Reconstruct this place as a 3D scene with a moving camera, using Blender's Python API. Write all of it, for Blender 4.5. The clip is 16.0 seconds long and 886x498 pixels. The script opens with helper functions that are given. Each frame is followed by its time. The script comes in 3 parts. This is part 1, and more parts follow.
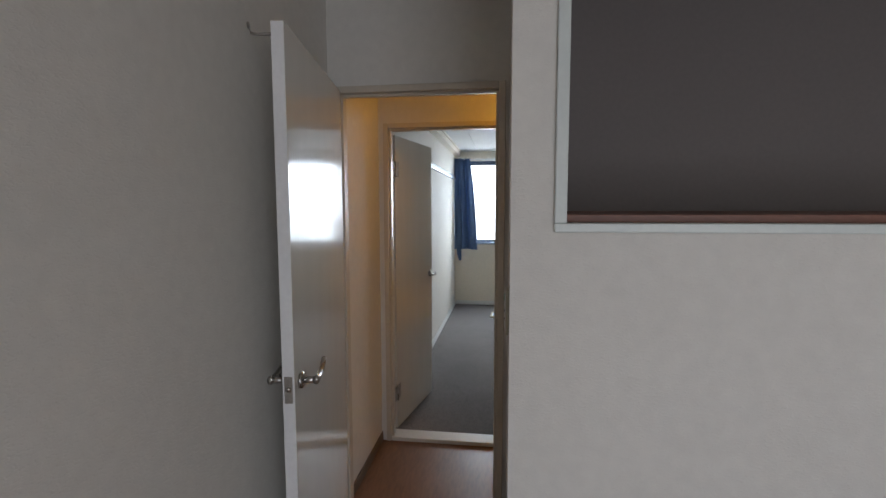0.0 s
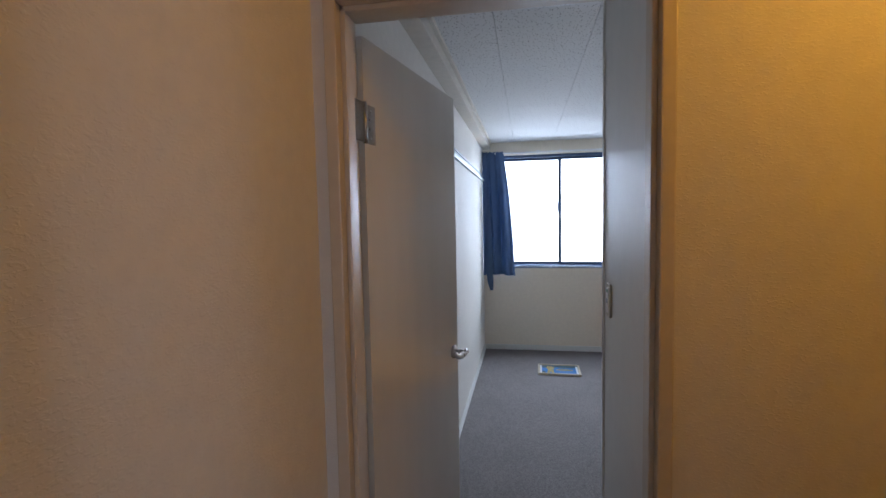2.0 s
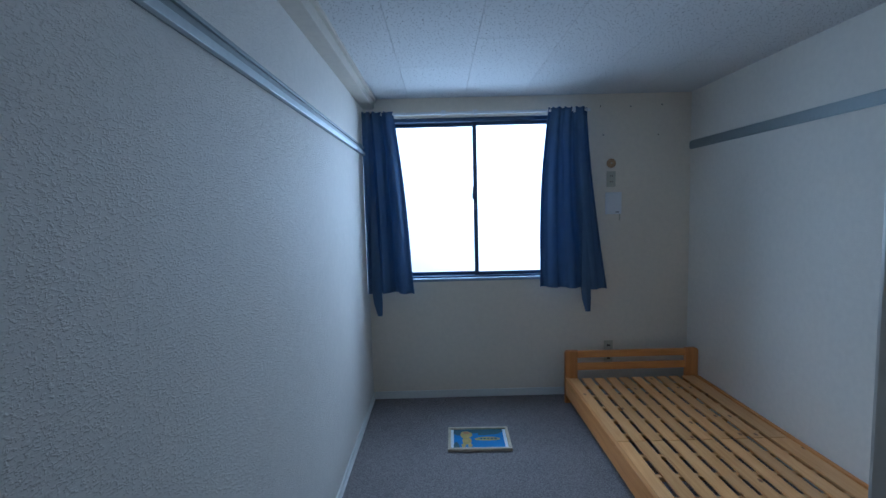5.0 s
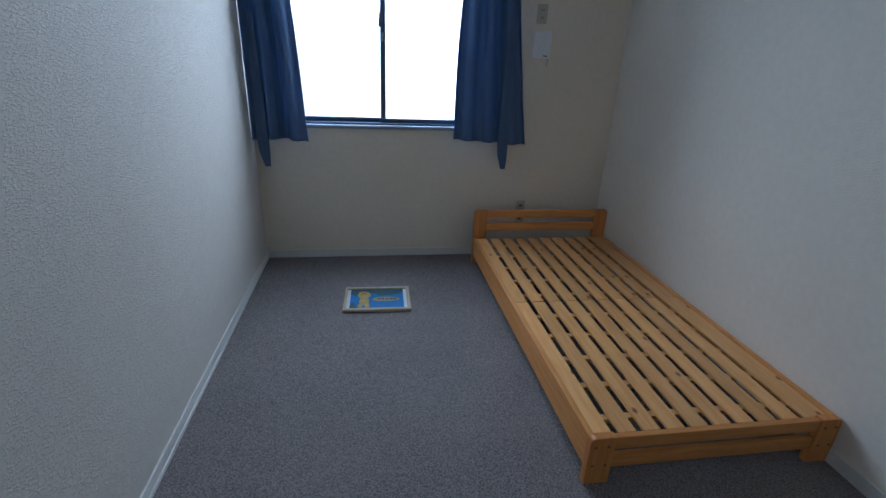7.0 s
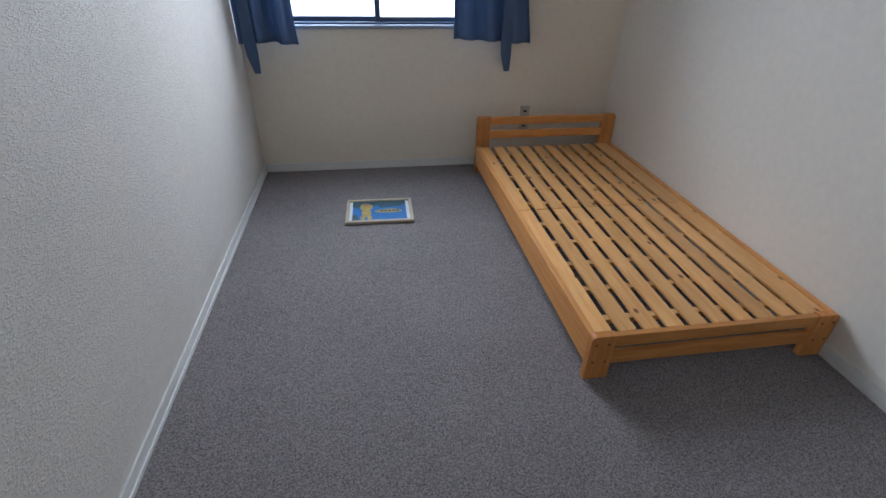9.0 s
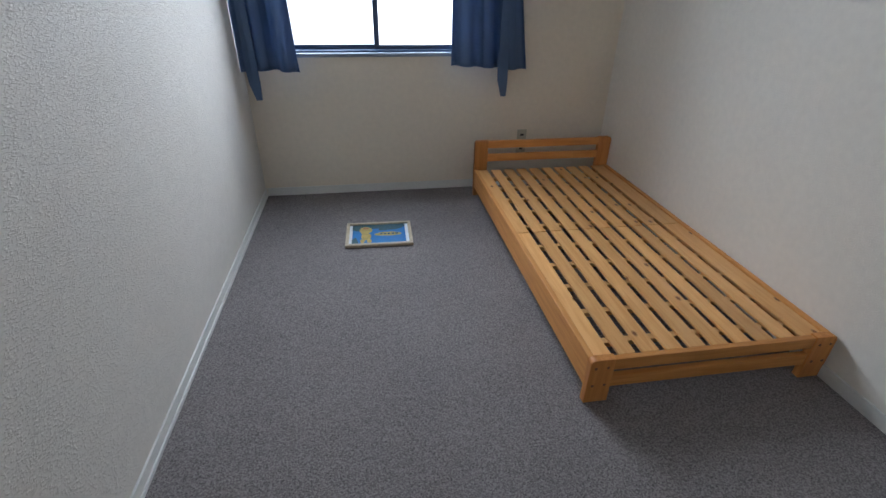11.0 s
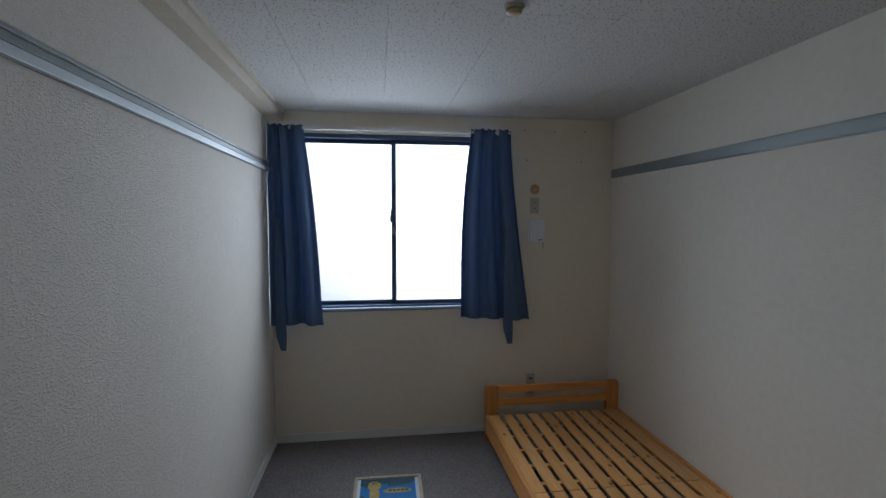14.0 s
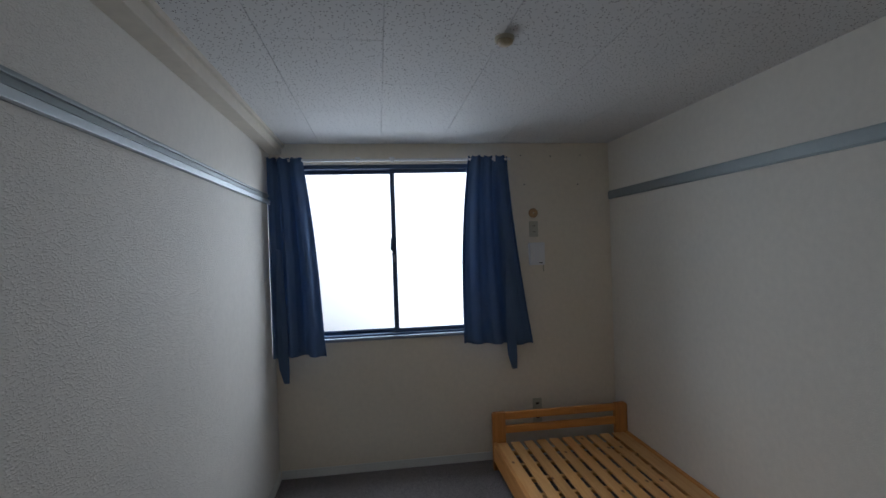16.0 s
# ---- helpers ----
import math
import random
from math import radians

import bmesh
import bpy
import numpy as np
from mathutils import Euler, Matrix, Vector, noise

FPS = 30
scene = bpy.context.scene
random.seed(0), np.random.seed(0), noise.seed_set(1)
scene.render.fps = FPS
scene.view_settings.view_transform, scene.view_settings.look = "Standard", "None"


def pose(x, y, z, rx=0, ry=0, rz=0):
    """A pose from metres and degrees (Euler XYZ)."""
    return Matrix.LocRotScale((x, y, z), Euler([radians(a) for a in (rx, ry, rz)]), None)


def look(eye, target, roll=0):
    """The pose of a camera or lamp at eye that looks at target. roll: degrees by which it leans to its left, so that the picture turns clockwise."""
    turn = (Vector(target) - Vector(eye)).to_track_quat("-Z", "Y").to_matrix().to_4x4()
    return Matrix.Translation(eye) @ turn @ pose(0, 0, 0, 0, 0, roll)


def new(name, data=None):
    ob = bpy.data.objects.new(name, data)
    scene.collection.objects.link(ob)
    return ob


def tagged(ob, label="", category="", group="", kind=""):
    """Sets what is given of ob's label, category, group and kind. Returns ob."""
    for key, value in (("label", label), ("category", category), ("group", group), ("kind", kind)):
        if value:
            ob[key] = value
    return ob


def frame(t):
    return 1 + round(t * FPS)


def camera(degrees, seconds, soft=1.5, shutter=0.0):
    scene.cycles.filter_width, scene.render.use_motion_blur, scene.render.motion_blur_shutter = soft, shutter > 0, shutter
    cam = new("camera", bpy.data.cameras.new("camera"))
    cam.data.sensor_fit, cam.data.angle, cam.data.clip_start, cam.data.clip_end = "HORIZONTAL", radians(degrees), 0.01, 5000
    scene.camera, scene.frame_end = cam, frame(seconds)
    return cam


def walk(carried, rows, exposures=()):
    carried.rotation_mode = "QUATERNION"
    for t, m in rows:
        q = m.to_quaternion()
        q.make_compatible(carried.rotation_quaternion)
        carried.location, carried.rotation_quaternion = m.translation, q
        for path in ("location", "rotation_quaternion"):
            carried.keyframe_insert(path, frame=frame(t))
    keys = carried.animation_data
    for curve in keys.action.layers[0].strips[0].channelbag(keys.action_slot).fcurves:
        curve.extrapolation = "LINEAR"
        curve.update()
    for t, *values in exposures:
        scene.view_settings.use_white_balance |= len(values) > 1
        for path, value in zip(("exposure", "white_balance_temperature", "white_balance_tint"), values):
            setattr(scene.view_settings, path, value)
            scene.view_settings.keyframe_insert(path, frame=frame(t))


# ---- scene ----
cam = camera(86.4, 16.0)
PATH = [
    (0, (0.242, -0.348, 1.528), (-0.025, 1.626, 1.348), -0.1),
    (0.5, (0.116, 0.12, 1.503), (-0.208, 2.085, 1.324), -0.2),
    (1, (0.002, 0.58, 1.518), (-0.375, 2.534, 1.316), 0.1),
    (1.5, (-0.048, 1.095, 1.535), (-0.431, 3.051, 1.373), -0.4),
    (2, (-0.079, 1.52, 1.524), (-0.425, 3.485, 1.394), -1.1),
    (2.5, (-0.123, 1.905, 1.516), (-0.451, 3.874, 1.379), -1.2),
    (3, (-0.117, 2.254, 1.514), (-0.395, 4.23, 1.366), -1.6),
    (5.5, (0.092, 3.379, 1.525), (0.162, 5.369, 1.331), -0.9),
    (6, (0.174, 3.483, 1.496), (0.307, 5.457, 1.202), -0.1),
    (6.5, (0.204, 3.558, 1.449), (0.437, 5.474, 0.926), 1.2),
    (7, (0.201, 3.578, 1.412), (0.502, 5.408, 0.664), 2.5),
    (7.5, (0.206, 3.587, 1.388), (0.523, 5.355, 0.508), 2.9),
    (8, (0.212, 3.589, 1.367), (0.507, 5.314, 0.398), 1.9),
    (8.5, (0.213, 3.59, 1.364), (0.491, 5.281, 0.332), 1.4),
    (9, (0.208, 3.591, 1.361), (0.48, 5.264, 0.3), 1.2),
    (11.5, (0.206, 3.579, 1.417), (0.491, 5.329, 0.493), 0.7),
    (12, (0.184, 3.569, 1.504), (0.495, 5.414, 0.797), 1.5),
    (12.5, (0.189, 3.545, 1.575), (0.515, 5.461, 1.104), 2.0),
    (13, (0.176, 3.519, 1.611), (0.495, 5.468, 1.299), 1.7),
    (13.5, (0.178, 3.507, 1.609), (0.474, 5.475, 1.407), 0.7),
    (14, (0.18, 3.497, 1.606), (0.455, 5.474, 1.482), 0.1),
    (14.5, (0.181, 3.487, 1.604), (0.452, 5.468, 1.538), -0.0),
    (15, (0.183, 3.481, 1.603), (0.45, 5.463, 1.574), -0.3),
    (15.5, (0.182, 3.481, 1.603), (0.453, 5.463, 1.595), -1.2),
    (16, (0.181, 3.486, 1.605), (0.454, 5.468, 1.593), -1.9),
]
EXPOSURES = [
    (0, 0.0, 6050, 11), (1.0, 0.22, 6350, 12), (1.5, 0.15, 6550, 14), (2.0, 0.0, 5500, 16), (2.5, 0.0, 4650, 12), (3.2, -0.13, 4150, 8),
    (5.5, -0.98, 4750, 9), (6.5, -0.94, 5000, 11), (7.0, -0.78, 5150, 12), (8, -0.25, 5800, 15), (9, -0.08, 5780, 17),
    (11.5, -0.22, 5900, 15), (12.5, -0.87, 5800, 14), (13.5, -1.14, 5850, 14), (15, -1.3, 5900, 15), (16, -1.3, 5900, 15),
]
walk(cam, [(t, look(eye, target, roll)) for t, eye, target, roll in PATH], EXPOSURES)

# ---- plan, in metres ----
XL, XR = -0.554, 1.968          # side walls
Y0, YD1, YC0 = -2.6, 1.715, 1.81   # first room's back, door wall front and back
YD2, YB0, YW = 2.548, 2.665, 6.93  # second door wall front and back, window wall
YF, XF = 0.712, 0.250          # wall with the hatch and its return
XC, YC = 0.222, 3.45           # closet side and end
ZC, ZH = 2.36, 2.62            # ceilings: bedroom and corridor, first room
WX0, WX1, WZ0, WZ1 = -0.53, 1.13, 0.955, 2.215   # window opening

# ---- light ----
world = bpy.data.worlds.new("world")
scene.world = world
world.use_nodes = True
sky = world.node_tree.nodes.new("ShaderNodeTexSky")
sky.sky_type = "NISHITA"
sky.sun_disc = False
sky.sun_elevation, sky.sun_rotation = radians(45), radians(200)
world.node_tree.links.new(sky.outputs[0], world.node_tree.nodes["Background"].inputs[0])
world.node_tree.nodes["Background"].inputs[1].default_value = 0.1


def area(name, m, w, h, power, color):
    lamp = bpy.data.lights.new(name, "AREA")
    lamp.shape, lamp.size, lamp.size_y, lamp.energy, lamp.color = "RECTANGLE", w, h, power, color
    ob = new(name, lamp)
    ob.matrix_world = m
    return ob


# daylight in the bedroom window, added fill from behind, and the corridor's lamp
area("window_daylight", pose(0.30, YW + 0.145, 1.585, -90), 1.60, 1.20, 14, (0.83, 0.925, 1.0))
area("sky_daylight", pose(0.30, YW + 0.50, 2.02, -61), 2.0, 1.5, 98, (0.83, 0.925, 1.0))
area("back_fill", pose(1.5, Y0 - 0.12, 1.25, 90), 1.7, 1.4, 31, (0.93, 0.95, 1.0))
bulb = bpy.data.lights.new("corridor_bulb", "POINT")
bulb.energy, bulb.color, bulb.shadow_soft_size = 7.3, (1.0, 0.45, 0.035), 0.05
new("corridor_bulb", bulb).location = (0.74, 2.16, ZC - 0.10)


# ---- materials ----
def nodes(name):
    m = bpy.data.materials.new(name)
    m.use_nodes = True
    nt = m.node_tree
    return m, nt, nt.nodes["Principled BSDF"]


def mat(name, color, rough=0.6, metal=0.0, vary=0.12, scale=3.0, fine=60.0, bump=0.0, bumpscale=200.0, coat=0.0, stretch=(1, 1, 1), spec=0.5, dist=0.002):
    """Colour with variation at two scales, roughness that follows it, and fine relief."""
    m, nt, b = nodes(name)
    L = nt.links.new
    co = nt.nodes.new("ShaderNodeTexCoord")
    mp = nt.nodes.new("ShaderNodeMapping")
    mp.inputs["Scale"].default_value = stretch
    L(co.outputs["Object"], mp.inputs[0])
    big = nt.nodes.new("ShaderNodeTexNoise")
    big.inputs["Scale"].default_value = scale
    big.inputs["Detail"].default_value = 4
    small = nt.nodes.new("ShaderNodeTexNoise")
    small.inputs["Scale"].default_value = fine
    small.inputs["Detail"].default_value = 3
    L(mp.outputs[0], big.inputs["Vector"])
    L(mp.outputs[0], small.inputs["Vector"])
    add = nt.nodes.new("ShaderNodeMath")
    L(big.outputs["Fac"], add.inputs[0])
    L(small.outputs["Fac"], add.inputs[1])
    rng = nt.nodes.new("ShaderNodeMapRange")
    rng.inputs["From Min"].default_value, rng.inputs["From Max"].default_value = 0.7, 1.3
    rng.inputs["To Min"].default_value, rng.inputs["To Max"].default_value = 1 - vary, 1 + vary * 0.6
    L(add.outputs[0], rng.inputs["Value"])
    mul = nt.nodes.new("ShaderNodeVectorMath")
    mul.operation = "SCALE"
    mul.inputs[0].default_value = color
    L(rng.outputs[0], mul.inputs["Scale"])
    L(mul.outputs[0], b.inputs["Base Color"])
    rr = nt.nodes.new("ShaderNodeMapRange")
    rr.inputs["To Min"].default_value, rr.inputs["To Max"].default_value = rough * 0.85, min(1, rough * 1.15)
    L(big.outputs["Fac"], rr.inputs["Value"])
    L(rr.outputs[0], b.inputs["Roughness"])
    b.inputs["Metallic"].default_value = metal
    b.inputs["Specular IOR Level"].default_value = spec
    b.inputs["Coat Weight"].default_value = coat
    b.inputs["Coat Roughness"].default_value = 0.12
    if bump:
        n = nt.nodes.new("ShaderNodeTexNoise")
        n.inputs["Scale"].default_value = bumpscale
        n.inputs["Detail"].default_value = 3
        L(mp.outputs[0], n.inputs["Vector"])
        bp = nt.nodes.new("ShaderNodeBump")
        bp.inputs["Strength"].default_value = bump
        bp.inputs["Distance"].default_value = dist
        L(n.outputs["Fac"], bp.inputs["Height"])
        L(bp.outputs[0], b.inputs["Normal"])
        if coat:
            L(bp.outputs[0], b.inputs["Coat Normal"])
    return m


def wood_mat(name, light, dark, rough=0.42, axis=1, flat=False):
    """Pine with grain along one axis, knots, and a tone that differs from board to board."""
    m, nt, b = nodes(name)
    L = nt.links.new
    co = nt.nodes.new("ShaderNodeTexCoord")
    info = nt.nodes.new("ShaderNodeObjectInfo")
    off = nt.nodes.new("ShaderNodeVectorMath")
    off.operation = "MULTIPLY_ADD"
    off.inputs[1].default_value = (7.3, 5.1, 3.7)
    L(info.outputs["Random"], off.inputs[0])
    L(co.outputs["Object"], off.inputs[2])
    mp = nt.nodes.new("ShaderNodeMapping")
    s = [34, 34, 34]
    s[axis] = 2.2
    mp.inputs["Scale"].default_value = s
    L(off.outputs[0], mp.inputs[0])
    g = nt.nodes.new("ShaderNodeTexNoise")
    g.inputs["Scale"].default_value = 1.6
    g.inputs["Detail"].default_value = 5
    g.inputs["Distortion"].default_value = 0.7
    L(mp.outputs[0], g.inputs["Vector"])
    ramp = nt.nodes.new("ShaderNodeValToRGB")
    ramp.color_ramp.elements[0].position, ramp.color_ramp.elements[0].color = 0.3, (*dark, 1)
    ramp.color_ramp.elements[1].position, ramp.color_ramp.elements[1].color = 0.62, (*light, 1)
    L(g.outputs["Fac"], ramp.inputs[0])
    mk = nt.nodes.new("ShaderNodeMapping")
    k = [7, 7, 7]
    k[axis] = 4
    mk.inputs["Scale"].default_value = k
    L(off.outputs[0], mk.inputs[0])
    v = nt.nodes.new("ShaderNodeTexVoronoi")
    v.inputs["Scale"].default_value = 1.0
    if flat:
        v.voronoi_dimensions = "2D"
    L(mk.outputs[0], v.inputs["Vector"])
    kr = nt.nodes.new("ShaderNodeMapRange")
    kr.inputs["From Min"].default_value, kr.inputs["From Max"].default_value = 0.030, 0.085
    L(v.outputs["Distance"], kr.inputs["Value"])
    some = nt.nodes.new("ShaderNodeSeparateColor")
    L(v.outputs["Color"], some.inputs[0])
    few = nt.nodes.new("ShaderNodeMath")
    few.operation = "GREATER_THAN"
    few.inputs[1].default_value = 0.55
    L(some.outputs[0], few.inputs[0])
    keep = nt.nodes.new("ShaderNodeMath")
    keep.operation = "MAXIMUM"
    L(kr.outputs[0], keep.inputs[0])
    L(few.outputs[0], keep.inputs[1])
    mix = nt.nodes.new("ShaderNodeMix")
    mix.data_type = "RGBA"
    mix.inputs["A"].default_value = (0.22, 0.075, 0.02, 1)
    L(keep.outputs[0], mix.inputs["Factor"])
    L(ramp.outputs[0], mix.inputs["B"])
    hsv = nt.nodes.new("ShaderNodeHueSaturation")
    vr = nt.nodes.new("ShaderNodeMapRange")
    vr.inputs["To Min"].default_value, vr.inputs["To Max"].default_value = 0.82, 1.12
    L(info.outputs["Random"], vr.inputs["Value"])
    L(vr.outputs[0], hsv.inputs["Value"])
    L(mix.outputs["Result"], hsv.inputs["Color"])
    L(hsv.outputs[0], b.inputs["Base Color"])
    b.inputs["Roughness"].default_value = rough
    bp = nt.nodes.new("ShaderNodeBump")
    bp.inputs["Strength"].default_value = 0.15
    bp.inputs["Distance"].default_value = 0.001
    L(g.outputs["Fac"], bp.inputs["Height"])
    L(bp.outputs[0], b.inputs["Normal"])
    return m


def ceiling_mat():
    """Rock-wool board: off-white with short dark fissures in two directions."""
    m, nt, b = nodes("fissured_board")
    L = nt.links.new
    co = nt.nodes.new("ShaderNodeTexCoord")
    prev = None
    for rz, sc in ((20, (100, 34, 1)), (-35, (92, 38, 1)), (70, (96, 36, 1))):
        mp = nt.nodes.new("ShaderNodeMapping")
        mp.vector_type = "TEXTURE"
        mp.inputs["Rotation"].default_value = (0, 0, radians(rz))
        mp.inputs["Scale"].default_value = (1 / sc[0], 1 / sc[1], 1)
        L(co.outputs["Object"], mp.inputs[0])
        v = nt.nodes.new("ShaderNodeTexVoronoi")
        v.voronoi_dimensions = "2D"
        v.inputs["Scale"].default_value = 0.5
        L(mp.outputs[0], v.inputs["Vector"])
        lt = nt.nodes.new("ShaderNodeMapRange")
        lt.inputs["From Min"].default_value, lt.inputs["From Max"].default_value = 0.055, 0.078
        L(v.outputs["Distance"], lt.inputs["Value"])
        if prev is None:
            prev = lt.outputs[0]
        else:
            mn = nt.nodes.new("ShaderNodeMath")
            mn.operation = "MINIMUM"
            L(prev, mn.inputs[0])
            L(lt.outputs[0], mn.inputs[1])
            prev = mn.outputs[0]
    mix = nt.nodes.new("ShaderNodeMix")
    mix.data_type = "RGBA"
    mix.inputs["A"].default_value = (0.09, 0.085, 0.08, 1)
    mix.inputs["B"].default_value = (0.66, 0.66, 0.65, 1)
    L(prev, mix.inputs["Factor"])
    L(mix.outputs["Result"], b.inputs["Base Color"])
    b.inputs["Roughness"].default_value = 0.9
    bp = nt.nodes.new("ShaderNodeBump")
    bp.inputs["Strength"].default_value = 0.5
    bp.inputs["Distance"].default_value = 0.002
    L(prev, bp.inputs["Height"])
    L(bp.outputs[0], b.inputs["Normal"])
    return m


def glass_mat():
    """Figured wire glass: clear to light, with a faint diagonal wire net."""
    m, nt, b = nodes("wire_glass")
    L = nt.links.new
    nt.nodes.remove(b)
    out = nt.nodes["Material Output"]
    co = nt.nodes.new("ShaderNodeTexCoord")
    prev = None
    for rot in (45, -45):
        mp = nt.nodes.new("ShaderNodeMapping")
        mp.inputs["Rotation"].default_value = (0, radians(rot), 0)
        L(co.outputs["Object"], mp.inputs[0])
        w = nt.nodes.new("ShaderNodeTexWave")
        w.inputs["Scale"].default_value = 14
        w.inputs["Distortion"].default_value = 0.6
        L(mp.outputs[0], w.inputs["Vector"])
        r = nt.nodes.new("ShaderNodeMapRange")
        r.inputs["From Min"].default_value, r.inputs["From Max"].default_value = 0.0, 0.15
        r.inputs["To Min"].default_value, r.inputs["To Max"].default_value = (0.66 if rot > 0 else 0.80), 0.93
        L(w.outputs["Fac"], r.inputs["Value"])
        if prev is None:
            prev = r.outputs[0]
        else:
            mn = nt.nodes.new("ShaderNodeMath")
            mn.operation = "MINIMUM"
            L(prev, mn.inputs[0])
            L(r.outputs[0], mn.inputs[1])
            prev = mn.outputs[0]
    t = nt.nodes.new("ShaderNodeBsdfTransparent")
    tint = nt.nodes.new("ShaderNodeVectorMath")
    tint.operation = "SCALE"
    tint.inputs[0].default_value = (0.985, 1.0, 1.0)
    L(prev, tint.inputs["Scale"])
    L(tint.outputs[0], t.inputs[0])
    g = nt.nodes.new("ShaderNodeBsdfGlossy")
    g.inputs["Roughness"].default_value = 0.15
    mx = nt.nodes.new("ShaderNodeMixShader")
    mx.inputs[0].default_value = 0.05
    L(t.outputs[0], mx.inputs[1])
    L(g.outputs[0], mx.inputs[2])
    L(mx.outputs[0], out.inputs["Surface"])
    return m


def carpet_mat():
    """Low loop pile: speckled yarn in two greys with slight traffic wear."""
    m, nt, b = nodes("grey_carpet")
    L = nt.links.new
    co = nt.nodes.new("ShaderNodeTexCoord")
    v = nt.nodes.new("ShaderNodeTexVoronoi")
    v.voronoi_dimensions = "2D"
    v.inputs["Scale"].default_value = 270
    L(co.outputs["Object"], v.inputs["Vector"])
    n = nt.nodes.new("ShaderNodeTexNoise")
    n.inputs["Scale"].default_value = 150
    n.inputs["Detail"].default_value = 4
    L(co.outputs["Object"], n.inputs["Vector"])
    big = nt.nodes.new("ShaderNodeTexNoise")
    big.inputs["Scale"].default_value = 2.2
    big.inputs["Detail"].default_value = 5
    L(co.outputs["Object"], big.inputs["Vector"])
    sep = nt.nodes.new("ShaderNodeSeparateColor")
    L(v.outputs["Color"], sep.inputs[0])
    mix = nt.nodes.new("ShaderNodeMath")
    mix.operation = "MULTIPLY_ADD"
    mix.inputs[1].default_value = 0.55
    L(sep.outputs[0], mix.inputs[0])
    L(n.outputs["Fac"], mix.inputs[2])
    m2 = nt.nodes.new("ShaderNodeMath")
    m2.operation = "MULTIPLY_ADD"
    m2.inputs[1].default_value = 0.22
    L(big.outputs["Fac"], m2.inputs[0])
    L(mix.outputs[0], m2.inputs[2])
    ramp = nt.nodes.new("ShaderNodeValToRGB")
    ramp.color_ramp.elements[0].position, ramp.color_ramp.elements[0].color = 0.42, (0.100, 0.091, 0.090, 1)
    ramp.color_ramp.elements[1].position, ramp.color_ramp.elements[1].color = 1.0, (0.330, 0.300, 0.292, 1)
    sc = nt.nodes.new("ShaderNodeMath")
    sc.operation = "MULTIPLY"
    sc.inputs[1].default_value = 0.88
    L(m2.outputs[0], sc.inputs[0])
    L(sc.outputs[0], ramp.inputs[0])
    L(ramp.outputs[0], b.inputs["Base Color"])
    b.inputs["Roughness"].default_value = 0.97
    b.inputs["Specular IOR Level"].default_value = 0.1
    bp = nt.nodes.new("ShaderNodeBump")
    bp.inputs["Strength"].default_value = 1.0
    bp.inputs["Distance"].default_value = 0.004
    L(mix.outputs[0], bp.inputs["Height"])
    L(bp.outputs[0], b.inputs["Normal"])
    return m


def wallpaper(name, color, deep):
    """Embossed vinyl paper: raised flecks, longer than high, over a fine tooth."""
    m = mat(name, color, 0.72, vary=0.05, scale=1.5, fine=30)
    nt = m.node_tree
    L = nt.links.new
    co = nt.nodes.new("ShaderNodeTexCoord")
    mp = nt.nodes.new("ShaderNodeMapping")
    mp.inputs["Scale"].default_value = (0.55, 0.55, 1.0)
    L(co.outputs["Object"], mp.inputs[0])
    fleck = nt.nodes.new("ShaderNodeTexNoise")
    fleck.inputs["Scale"].default_value = 205
    fleck.inputs["Detail"].default_value = 2.5
    fleck.inputs["Distortion"].default_value = 0.5
    L(mp.outputs[0], fleck.inputs["Vector"])
    rise = nt.nodes.new("ShaderNodeMapRange")
    rise.interpolation_type = "SMOOTHSTEP"
    rise.inputs["From Min"].default_value, rise.inputs["From Max"].default_value = 0.45, 0.74
    L(fleck.outputs["Fac"], rise.inputs["Value"])
    tooth = nt.nodes.new("ShaderNodeTexNoise")
    tooth.inputs["Scale"].default_value = 420
    L(co.outputs["Object"], tooth.inputs["Vector"])
    add = nt.nodes.new("ShaderNodeMath")
    add.operation = "MULTIPLY_ADD"
    add.inputs[1].default_value = 0.2
    L(tooth.outputs["Fac"], add.inputs[0])
    L(rise.outputs[0], add.inputs[2])
    bp = nt.nodes.new("ShaderNodeBump")
    bp.inputs["Strength"].default_value = 1.0
    bp.inputs["Distance"].default_value = deep
    L(add.outputs[0], bp.inputs["Height"])
    L(bp.outputs[0], nt.nodes["Principled BSDF"].inputs["Normal"])
    return m


M_WALL = wallpaper("wallpaper", (0.70, 0.665, 0.60), 0.0015)
M_EAST = wallpaper("bed_wallpaper", (0.77, 0.73, 0.645), 0.0006)
M_HALL = wallpaper("hall_wallpaper", (0.71, 0.685, 0.635), 0.0004)
M_NORTH = wallpaper("yellowed_wallpaper", (0.80, 0.725, 0.60), 0.0008)
M_PAINT = mat("white_panel_paint", (0.68, 0.67, 0.63), 0.42, vary=0.04, scale=1.2, fine=15, bump=0.05, bumpscale=40, coat=0.1)
M_CORNICE = mat("cream_cornice_paint", (0.60, 0.55, 0.46), 0.55, vary=0.08, scale=2, fine=25)
M_DOOR = mat("door_gloss_paint", (0.64, 0.615, 0.56), 0.16, vary=0.04, scale=1.0, fine=12, bump=0.035, bumpscale=60, coat=0.2, spec=0.35, dist=0.001, stretch=(1, 1, 0.25))
M_DOOR.node_tree.nodes["Principled BSDF"].inputs["Coat Roughness"].default_value = 0.035
M_EDGE = mat("door_edge_white", (0.80, 0.80, 0.80), 0.5, vary=0.05)
